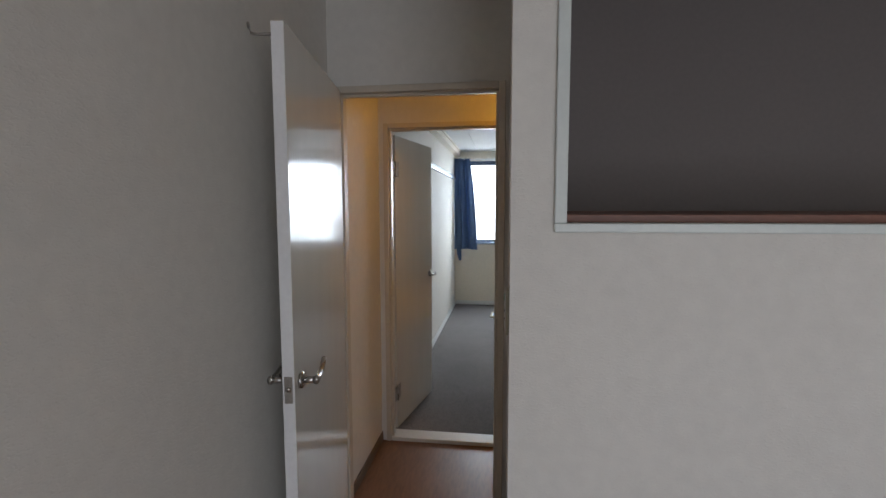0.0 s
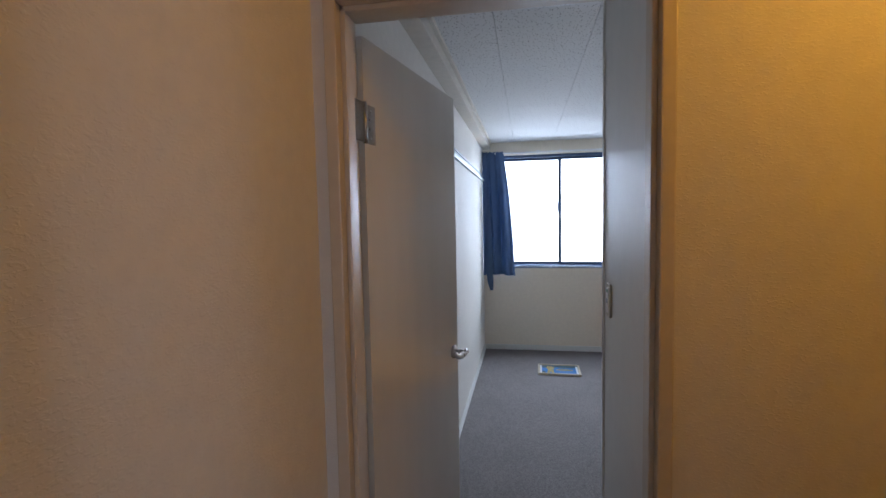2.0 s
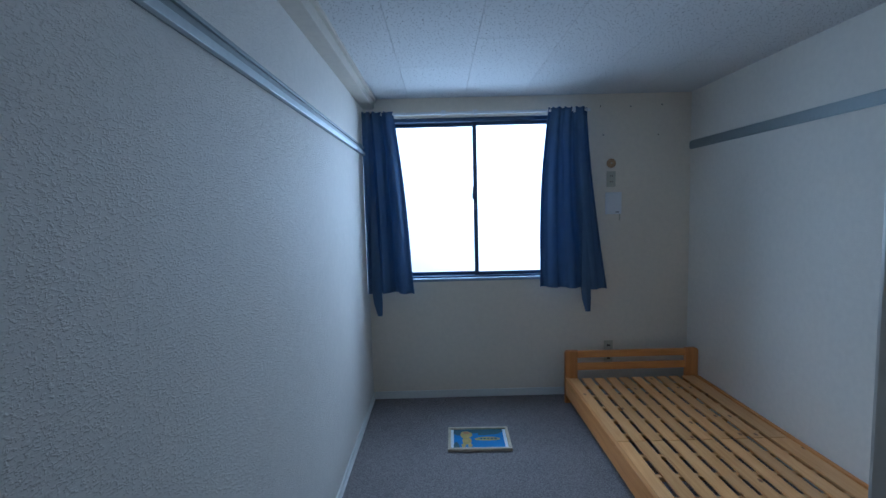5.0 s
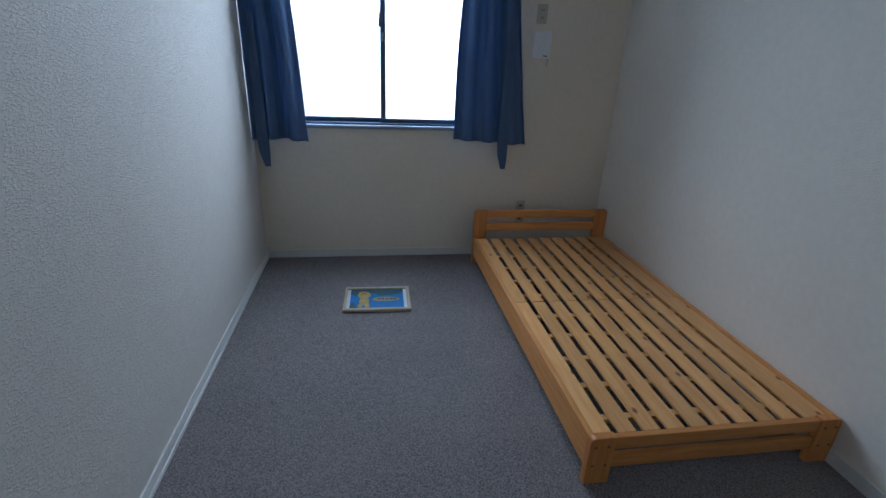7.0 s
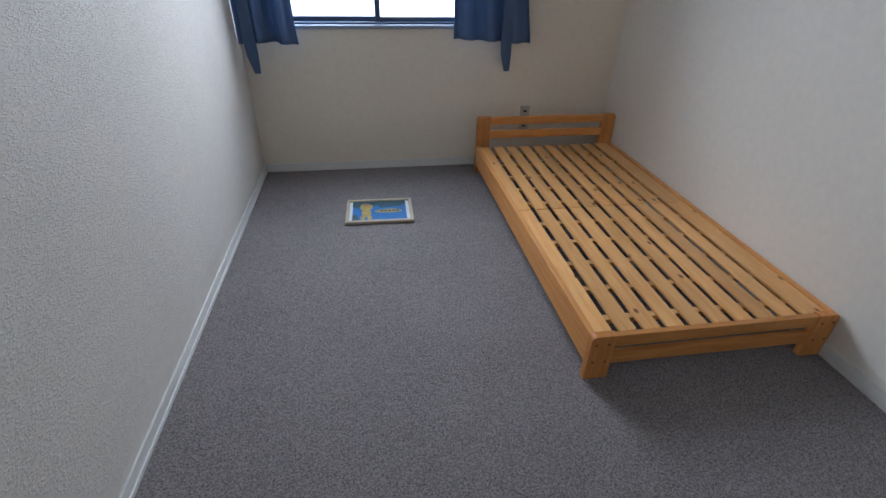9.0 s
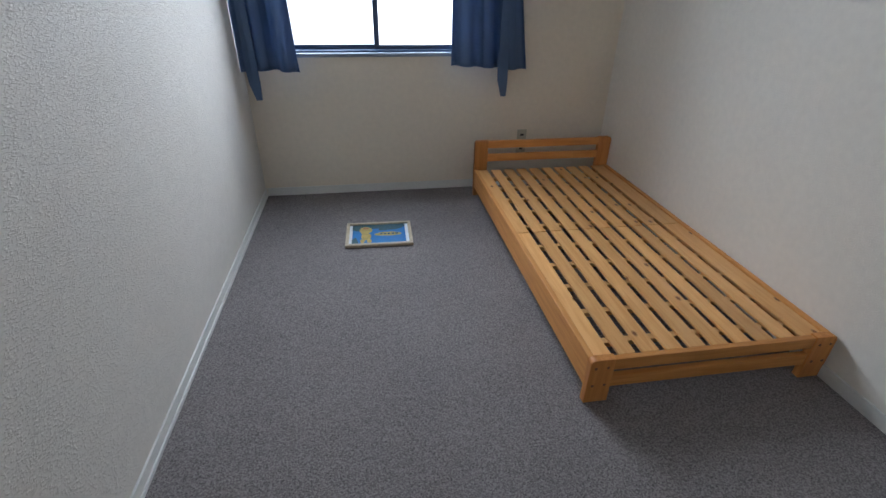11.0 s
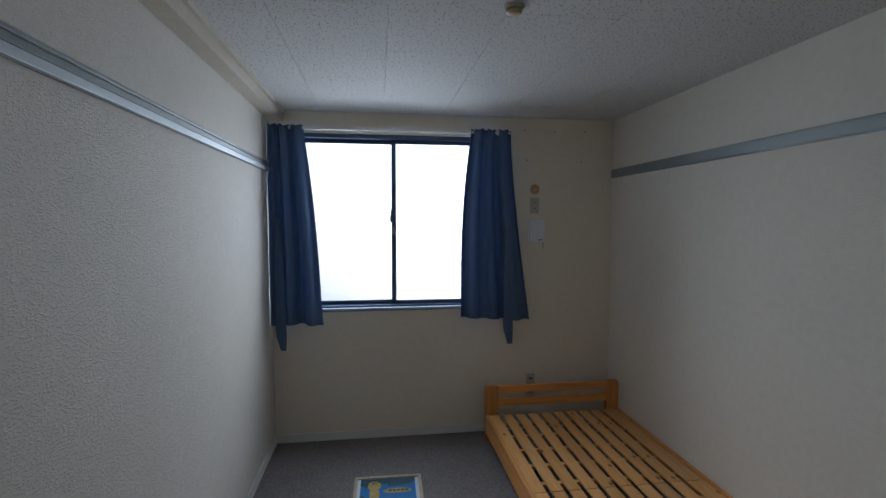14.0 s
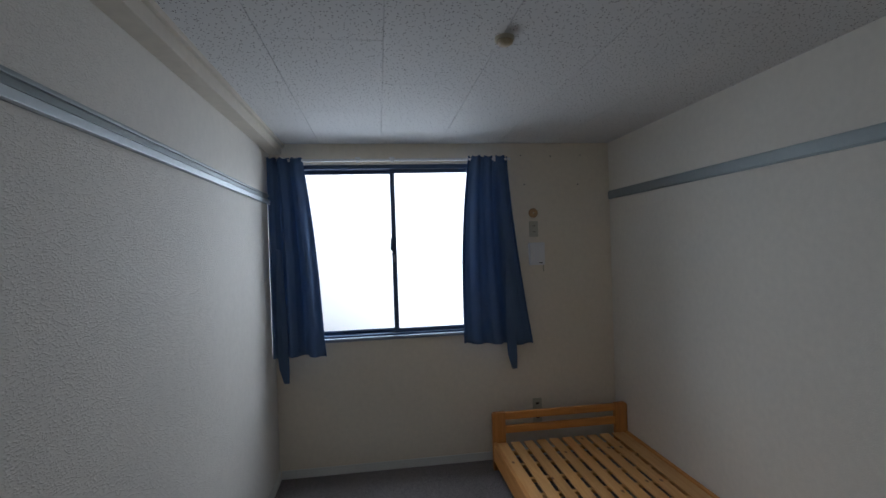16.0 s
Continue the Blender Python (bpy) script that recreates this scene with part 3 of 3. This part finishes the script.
part("window_sill", box(WX0 - 0.01, WX1 + 0.01, YW - 0.012, YW + 0.03, WZ0 - 0.012, WZ0 + 0.012, 0.003), M_SILL, win, "blue-grey metal sill strip")
MX = 0.302
for x0, x1, y in ((WX0 + 0.03, MX + 0.018, GY + 0.012), (MX - 0.018, WX1 - 0.03, GY - 0.022)):
    s = 0.032
    zb, zt = WZ0 + 0.024, WZ1 - 0.03
    bm = box(x0, x1, y - 0.012, y + 0.012, zb, zb + 0.028, 0.002)
    add_box(bm, x0, x1, y - 0.012, y + 0.012, zt - 0.028, zt, 0.002)
    add_box(bm, x0, x0 + s, y - 0.012, y + 0.012, zb + 0.028, zt - 0.028, 0.002)
    add_box(bm, x1 - s, x1, y - 0.012, y + 0.012, zb + 0.028, zt - 0.028, 0.002)
    sash = part("sash", bm, M_SASH, win, "dark sliding sash")
    pane = part("pane", box(x0 + s, x1 - s, y - 0.003, y + 0.003, zb + 0.028, zt - 0.028), M_GLASS, sash, "figured wire glass pane")
    pane.visible_shadow = False
lt = part("latch", box(MX - 0.03, MX - 0.004, GY - 0.050, GY - 0.034, 1.585, 1.64, 0.004), M_SASH, win, "dark crescent sash latch")
part("latch_lever", tube([(MX - 0.016, GY - 0.052, 1.62), (MX - 0.022, GY - 0.06, 1.655), (MX - 0.018, GY - 0.06, 1.68)], [0.006, 0.006, 0.005], 10), M_SASH, lt, "", True)
part("latch_tab", box(MX - 0.010, MX + 0.004, GY - 0.040, GY - 0.034, 1.50, 1.555, 0.002), M_SILL, lt)

rail = thing("curtain_rail", pose(0, 0, 0), "white metal curtain rail above the window", "curtain rail")
part("track", box(XL + 0.012, 1.17, YW - 0.075, YW - 0.055, 2.222, 2.240, 0.003), M_WHITEP, rail)
for x in (-0.45, 0.06, 0.30, 1.05):
    bm = box(x - 0.018, x + 0.018, YW - 0.080, YW, 2.238, 2.250, 0.002)
    add_box(bm, x - 0.012, x + 0.012, YW - 0.082, YW - 0.074, 2.212, 2.25, 0.002)
    part("bracket", bm, M_WHITEP, rail)


def curtain(label, top, bottom, zt, zb, folds, seed, droop, tail):
    """Gathered cloth: folds that widen downwards, a pinched heading and an uneven hem, with a tie hanging under it."""
    th = thing("curtain", pose(0, 0, 0), label, "curtain", "window curtains")
    rnd = random.Random(seed)
    ph = [rnd.uniform(0, 6.28) for _ in range(6)]
    nu, nv = 150, 44
    bm = bmesh.new()
    grid = []
    for j in range(nv + 1):
        v = j / nv
        bulge = 0.022 * math.sin(math.pi * min(1, v * 1.1))
        inner, outer = (v ** 0.95 if top[0] < 0 else 1 - (1 - v) ** 2.4), v ** 1.3
        if top[0] < 0:
            x0, x1 = top[0] + (bottom[0] - top[0]) * outer, top[1] + (bottom[1] - top[1]) * inner + bulge * 0.6
        else:
            x0, x1 = top[0] + (bottom[0] - top[0]) * inner - bulge * 0.3, top[1] + (bottom[1] - top[1]) * outer
        row = []
        for i in range(nu + 1):
            u = i / nu
            w = u + 0.016 * math.sin(6.28 * 2 * u + ph[0] + v)
            deep = 0.016 + 0.020 * min(1, v * 2.5)
            head = max(0, 1 - v * 14)
            s1 = math.sin(6.28 * folds * w + ph[1] + 0.7 * v)
            y = deep * (math.copysign(abs(s1) ** 0.62, s1) + 0.5 * math.sin(6.28 * folds * 0.6 * w + ph[2] - 0.8 * v) + (0.20 - 0.15 * v) * math.sin(6.28 * folds * 2.3 * u + ph[3]))
            y += head * 0.008 * math.sin(6.28 * folds * 2 * u)
            x = x0 + (x1 - x0) * w + 0.005 * math.sin(6.28 * folds * w + ph[4])
            z = zt + (zb - zt) * v + v * droop * math.sin(3.1 * u + ph[5]) + 0.006 * head * math.sin(6.28 * folds * 2 * u + 1)
            row.append(bm.verts.new((x, YW - 0.085 + y * 0.85, z)))
        grid.append(row)
    for j in range(nv):
        for i in range(nu):
            bm.faces.new((grid[j][i], grid[j][i + 1], grid[j + 1][i + 1], grid[j + 1][i]))
    c = part("cloth", bm, M_CURTAIN, th, "", True)
    sol = c.modifiers.new("thickness", "SOLIDIFY")
    sol.thickness = 0.003
    # tie: a folded strip that narrows downwards, from inside the folds to below the hem
    tx, tz, lean = tail
    bm = bmesh.new()
    sec = []
    for z, w, d, dx in ((zb + 0.75, 0.030, 0.012, -lean * 1.0), (zb + 0.30, 0.062, 0.016, -lean * 0.6), (zb + 0.02, 0.070, 0.016, -lean * 0.4), (tz + 0.10, 0.066, 0.014, 0.0), (tz, 0.034, 0.012, lean)):
        sec.append([bm.verts.new((tx + dx + a * w / 2, YW - 0.118 + e * d / 2, z)) for a, e in ((-1, -1), (0, -1.5), (1, -1), (1, 1), (-1, 1))])
    for a, b in zip(sec, sec[1:]):
        for k in range(5):
            bm.faces.new((a[k], a[(k + 1) % 5], b[(k + 1) % 5], b[k]))
    bm.faces.new(sec[0])
    bm.faces.new(list(reversed(sec[-1])))
    part("tie_band", bm, M_CURTAIN, th, "blue cloth tie hanging loose")
    return th


curtain("blue cloth curtain gathered in the window corner", (XL + 0.004, -0.325), (XL + 0.006, -0.205), 2.245, 0.868, 2.7, 3, 0.012, (-0.475, 0.705, 0.012))
curtain("blue cloth curtain gathered beside the wall socket", (0.842, 1.138), (0.772, 1.290), 2.250, 0.880, 3.4, 8, 0.012, (1.125, 0.700, 0.012))


# ---- hanging rails on both side walls ----
def hang_rail(wx, s, label):
    th = thing("picture_rail", pose(0, 0, 0), label, "picture rail", "hanging rails")
    def bx(d0, d1, z0, z1, b=0.002):
        a, c = wx + s * d0, wx + s * d1
        return box(min(a, c), max(a, c), YC + 0.02, YW - (0.11 if s > 0 else 0.0) - 0.002, z0, z1, b)
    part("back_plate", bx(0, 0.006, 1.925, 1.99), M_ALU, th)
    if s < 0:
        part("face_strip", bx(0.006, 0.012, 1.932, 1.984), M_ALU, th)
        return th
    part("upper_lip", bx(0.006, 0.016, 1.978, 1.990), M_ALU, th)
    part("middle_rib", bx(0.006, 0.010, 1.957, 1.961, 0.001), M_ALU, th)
    part("lower_lip", bx(0.006, 0.022, 1.925, 1.950), M_LIPGLINT, th, "lower lip with the highlight in its colour")
    return th


hang_rail(XL, 1, "pale blue-grey metal hanging rail on the wall")
hang_rail(XR, -1, "grey metal hanging rail above the bed wall")


# ---- bed ----
def post(x0, x1, y0, y1, top, r, side):
    """An upright board whose outer top corner is rounded off and whose arrises are eased."""
    n = 7
    if side > 0:
        prof = [(x0, 0), (x1, 0)] + [(x1 - r + r * math.cos(a), top - r + r * math.sin(a)) for a in [math.pi / 2 * k / n for k in range(n + 1)]] + [(x0, top)]
    else:
        prof = [(x0, 0), (x1, 0), (x1, top)] + [(x0 + r - r * math.sin(a), top - r + r * math.cos(a)) for a in [math.pi / 2 * k / n for k in range(n + 1)]]
    bm = bmesh.new()
    front = bm.faces.new([bm.verts.new((x, y0, z)) for x, z in prof])
    ext = bmesh.ops.extrude_face_region(bm, geom=[front])["geom"]
    for v in ext:
        if isinstance(v, bmesh.types.BMVert):
            v.co.y = y1
    rim = [e for e in bm.edges if abs(e.verts[0].co.y - e.verts[1].co.y) < 1e-6]
    bmesh.ops.bevel(bm, geom=rim, offset=0.003, segments=2, affect="EDGES", profile=0.6)
    return bm


def bed():
    th = thing("bed", pose(0.945, 4.750, 0), "slatted knotty pine single bed with no mattress", "bed")
    W, N = XR - 0.004 - 0.945, 2.035
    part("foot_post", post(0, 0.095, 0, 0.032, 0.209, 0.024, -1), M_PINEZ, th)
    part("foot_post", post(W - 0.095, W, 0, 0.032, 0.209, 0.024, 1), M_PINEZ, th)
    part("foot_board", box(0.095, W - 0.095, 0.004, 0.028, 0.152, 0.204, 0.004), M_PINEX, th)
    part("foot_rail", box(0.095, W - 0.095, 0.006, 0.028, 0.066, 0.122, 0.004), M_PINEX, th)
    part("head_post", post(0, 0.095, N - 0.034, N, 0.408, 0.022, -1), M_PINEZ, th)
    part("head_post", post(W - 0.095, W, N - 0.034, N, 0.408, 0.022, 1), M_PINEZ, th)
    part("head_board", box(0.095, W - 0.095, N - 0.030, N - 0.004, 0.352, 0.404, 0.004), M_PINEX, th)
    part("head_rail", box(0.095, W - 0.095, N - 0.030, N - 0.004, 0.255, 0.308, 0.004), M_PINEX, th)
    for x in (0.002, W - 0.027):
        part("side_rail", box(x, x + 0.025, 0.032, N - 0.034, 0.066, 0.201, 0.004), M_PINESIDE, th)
    # dark wooden plugs on the foot posts
    for x in (0.022, 0.07, W - 0.07, W - 0.022):
        for z in (0.085, 0.17):
            part("plug", tube([(x, 0.001, z), (x, -0.001, z)], 0.006, 10), M_REDWOOD, th)
    # cross battens under the slats
    for half in (0, 1):
        for k in range(5):
            y = 0.115 + half * 0.985 + k * 0.188
            part("batten", box(0.03, W - 0.03, y, y + 0.030, 0.162, 0.1845, 0.002), M_PINEB, th)
    w, pitch = 0.068, 0.0955
    for y0, y1 in ((0.036, 1.012), (1.018, N - 0.040)):
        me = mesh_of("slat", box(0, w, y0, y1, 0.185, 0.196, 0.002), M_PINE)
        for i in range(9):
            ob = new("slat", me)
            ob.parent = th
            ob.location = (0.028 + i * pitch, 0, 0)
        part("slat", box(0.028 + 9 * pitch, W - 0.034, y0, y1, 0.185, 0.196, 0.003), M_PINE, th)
    return th


bed()


# ---- framed picture on the carpet ----
def picture():
    th = thing("framed_picture", pose(0.233, 6.205, 0.0, 0, 0, -1.3), "blue print in a pale gilt frame lying on carpet", "picture")
    w, h, t = 0.202, 0.148, 0.022
    part("backing", box(-w + 0.005, w - 0.005, -h + 0.005, h - 0.005, 0.001, 0.010), M_BROWN, th)
    f = 0.020
    for a in ((-w, w, -h, -h + f), (-w, w, h - f, h)):
        part("frame_bar", box(a[0], a[1], a[2], a[3], 0.002, t, 0.004), M_PICFRAME, th)
    for a in ((-w, -w + f), (w - f, w)):
        part("frame_bar", box(a[0], a[1], -h + f, h - f, 0.002, t - 0.001, 0.004), M_PICFRAME, th)
    pr = part("print", box(-w + f, w - f, -h + f, h - f, 0.010, 0.012), M_PICMOUNT, th, "white print border")
    part("blue_field", box(-0.164, 0.162, -0.127, 0.127, 0.012, 0.0128), M_PICBLUE, pr)

    def blob(cx, cy, rx, ry, z, wob, n=22):
        """A flat printed patch with an uneven outline."""
        bm = bmesh.new()
        vs = []
        for k in range(n):
            a = 2 * math.pi * k / n
            q = 1 + wob * math.sin(3 * a + cx * 60) + wob * 0.6 * math.sin(7 * a + cy * 90)
            vs.append(bm.verts.new((max(-0.165, min(0.163, cx + rx * q * math.cos(a))), min(0.121, cy + ry * q * math.sin(a)), z)))
        bm.faces.new(vs)
        return bm

    part("dark_band", box(-0.164, 0.162, 0.092, 0.127, 0.0129, 0.0132), M_PICDARK, pr)
    for cx, cy, rx, ry in ((-0.138, 0.085, 0.032, 0.045), (0.020, 0.100, 0.140, 0.028), (0.04, 0.066, 0.045, 0.026), (0.11, 0.090, 0.055, 0.034), (-0.150, -0.085, 0.022, 0.036)):
        part("dark_shape", blob(cx, cy, rx, ry, 0.0134 + 0.0001 * cx, 0.18), M_PICDARK, pr)
    for n, (cx, cy, rx, ry) in enumerate(((-0.082, 0.050, 0.040, 0.048), (-0.080, -0.030, 0.030, 0.050), (-0.102, -0.090, 0.014, 0.026), (-0.060, -0.090, 0.014, 0.026), (0.055, -0.008, 0.084, 0.026))):
        part("yellow_shape", blob(cx, cy, rx, ry, 0.0140 + 0.0002 * n, 0.05), M_PICYEL, pr)
    part("red_shape", box(-0.098, -0.066, 0.066, 0.080, 0.0152, 0.0156), M_PICRED, pr)
    bm = bmesh.new()
    for k in range(5):
        add_box(bm, 0.004 + k * 0.024, 0.020 + k * 0.024, -0.016, 0.002, 0.0152, 0.0156)
    part("lettering_bars", bm, M_PICDARK, pr)
    return th


picture()


# ---- fixtures ----
def plate_on_wall(name, m, w, h, label, category, marks):
    """A rounded plate that faces -y, with an insert and its marks."""
    th = thing(name, m, label, category)
    part("plate", box(-w / 2, w / 2, -0.009, 0, -h / 2, h / 2, 0.003), M_PLASTIC, th)
    ins = part("insert", box(-w * 0.2, w * 0.2, -0.0115, -0.009, -h * 0.38, h * 0.38, 0.001), M_WHITEP if name == "light_switch" else M_PLASTIC, th)
    for x0, x1, z0, z1, m2 in marks:
        part("mark", box(x0, x1, -0.013, -0.0115, z0, z1), m2, ins)
    return th


SLOTS = [(x, x + 0.004, z, z + 0.011, M_DARK) for x in (-0.009, 0.005) for z in (0.018, -0.027)]
plate_on_wall("wall_socket", pose(1.350, YW, 1.712), 0.068, 0.118, "cream double wall socket beside the curtain", "socket", SLOTS)
plate_on_wall("wall_socket", pose(1.335, YW, 0.338), 0.070, 0.190, "cream wall socket behind the headboard", "socket", [(-0.013, 0.013, z, z + 0.014, M_DARK) for z in (-0.055, -0.006, 0.050)])
SW = [(-0.012, 0.012, 0.030, 0.042, M_GREEN), (-0.013, 0.013, -0.002, 0.0, M_DARK), (-0.013, 0.013, -0.024, -0.022, M_DARK)]
plate_on_wall("light_switch", pose(XF, 0.93, 1.245, 0, 0, -90), 0.070, 0.120, "cream light switch plate on the return wall", "switch", SW)
plate_on_wall("light_switch", pose(XC, 3.300, 1.215, 0, 0, -90), 0.070, 0.120, "cream light switch plate on the closet side", "switch", [(-0.010, 0.010, -0.010, 0.006, M_SILL), (-0.012, 0.012, 0.030, 0.040, M_GREEN)])
plate_on_wall("wall_socket", pose(XC, 3.18, 0.24, 0, 0, -90), 0.070, 0.120, "cream wall socket low on the closet side", "socket", SLOTS)

cap = thing("round_cover", pose(1.352, YW, 1.833), "aged tan round cover cap on the wall", "cover cap")
part("cap", tube([(0, 0, 0), (0, -0.006, 0), (0, -0.010, 0)], [0.036, 0.035, 0.028], 28), M_TAN, cap, "", True)
part("centre_screw", tube([(0, -0.010, 0), (0, -0.012, 0)], 0.006, 12), M_PLASTIC, cap)
bx = thing("wall_box", pose(1.366, YW, 1.525), "white plastic wall box with a short cord", "wall box")
part("case", box(-0.060, 0.060, -0.028, 0, -0.085, 0.085, 0.005), M_WHITEP, bx)
part("label_mark", box(0.012, 0.040, -0.0288, -0.028, -0.072, -0.066), M_DARK, bx)
part("cord", tube([(0.052, -0.006, -0.084), (0.053, -0.006, -0.11), (0.052, -0.006, -0.135)], 0.004, 8), M_PLASTIC, bx, "", True)
for x, z in ((1.268, 2.268), (1.50, 2.262), (1.74, 2.270), (1.290, 2.05), (1.715, 2.045)):
    sc = tagged(new("wall_screw", mesh_of("wall_screw", tube([(x, YW + 0.001, z), (x, YW - 0.003, z)], [0.005, 0.004], 10), M_DARK)), "small dark screw head in cream wallpaper", "screw", "screws in the wall")

det = thing("smoke_detector", pose(0.665, 5.165, ZC), "small cream round heat detector on the ceiling", "detector")
part("base", tube([(0, 0, 0), (0, 0, -0.012)], [0.036, 0.036], 28), M_PLASTIC, det, "", False)
part("dome", tube([(0, 0, -0.012), (0, 0, -0.022), (0, 0, -0.028)], [0.030, 0.029, 0.020], 28), M_AGED, det, "aged cream cover", True)

lampth = thing("ceiling_lamp", pose(0.74, 2.16, ZC), "round warm corridor ceiling lamp holder", "ceiling lamp")
part("base", tube([(0, 0, 0), (0, 0, -0.03)], [0.06, 0.05], 24), M_PLASTIC, lampth)
part("socket", tube([(0, 0, -0.03), (0, 0, -0.045)], 0.02, 16), M_PLASTIC, lampth)
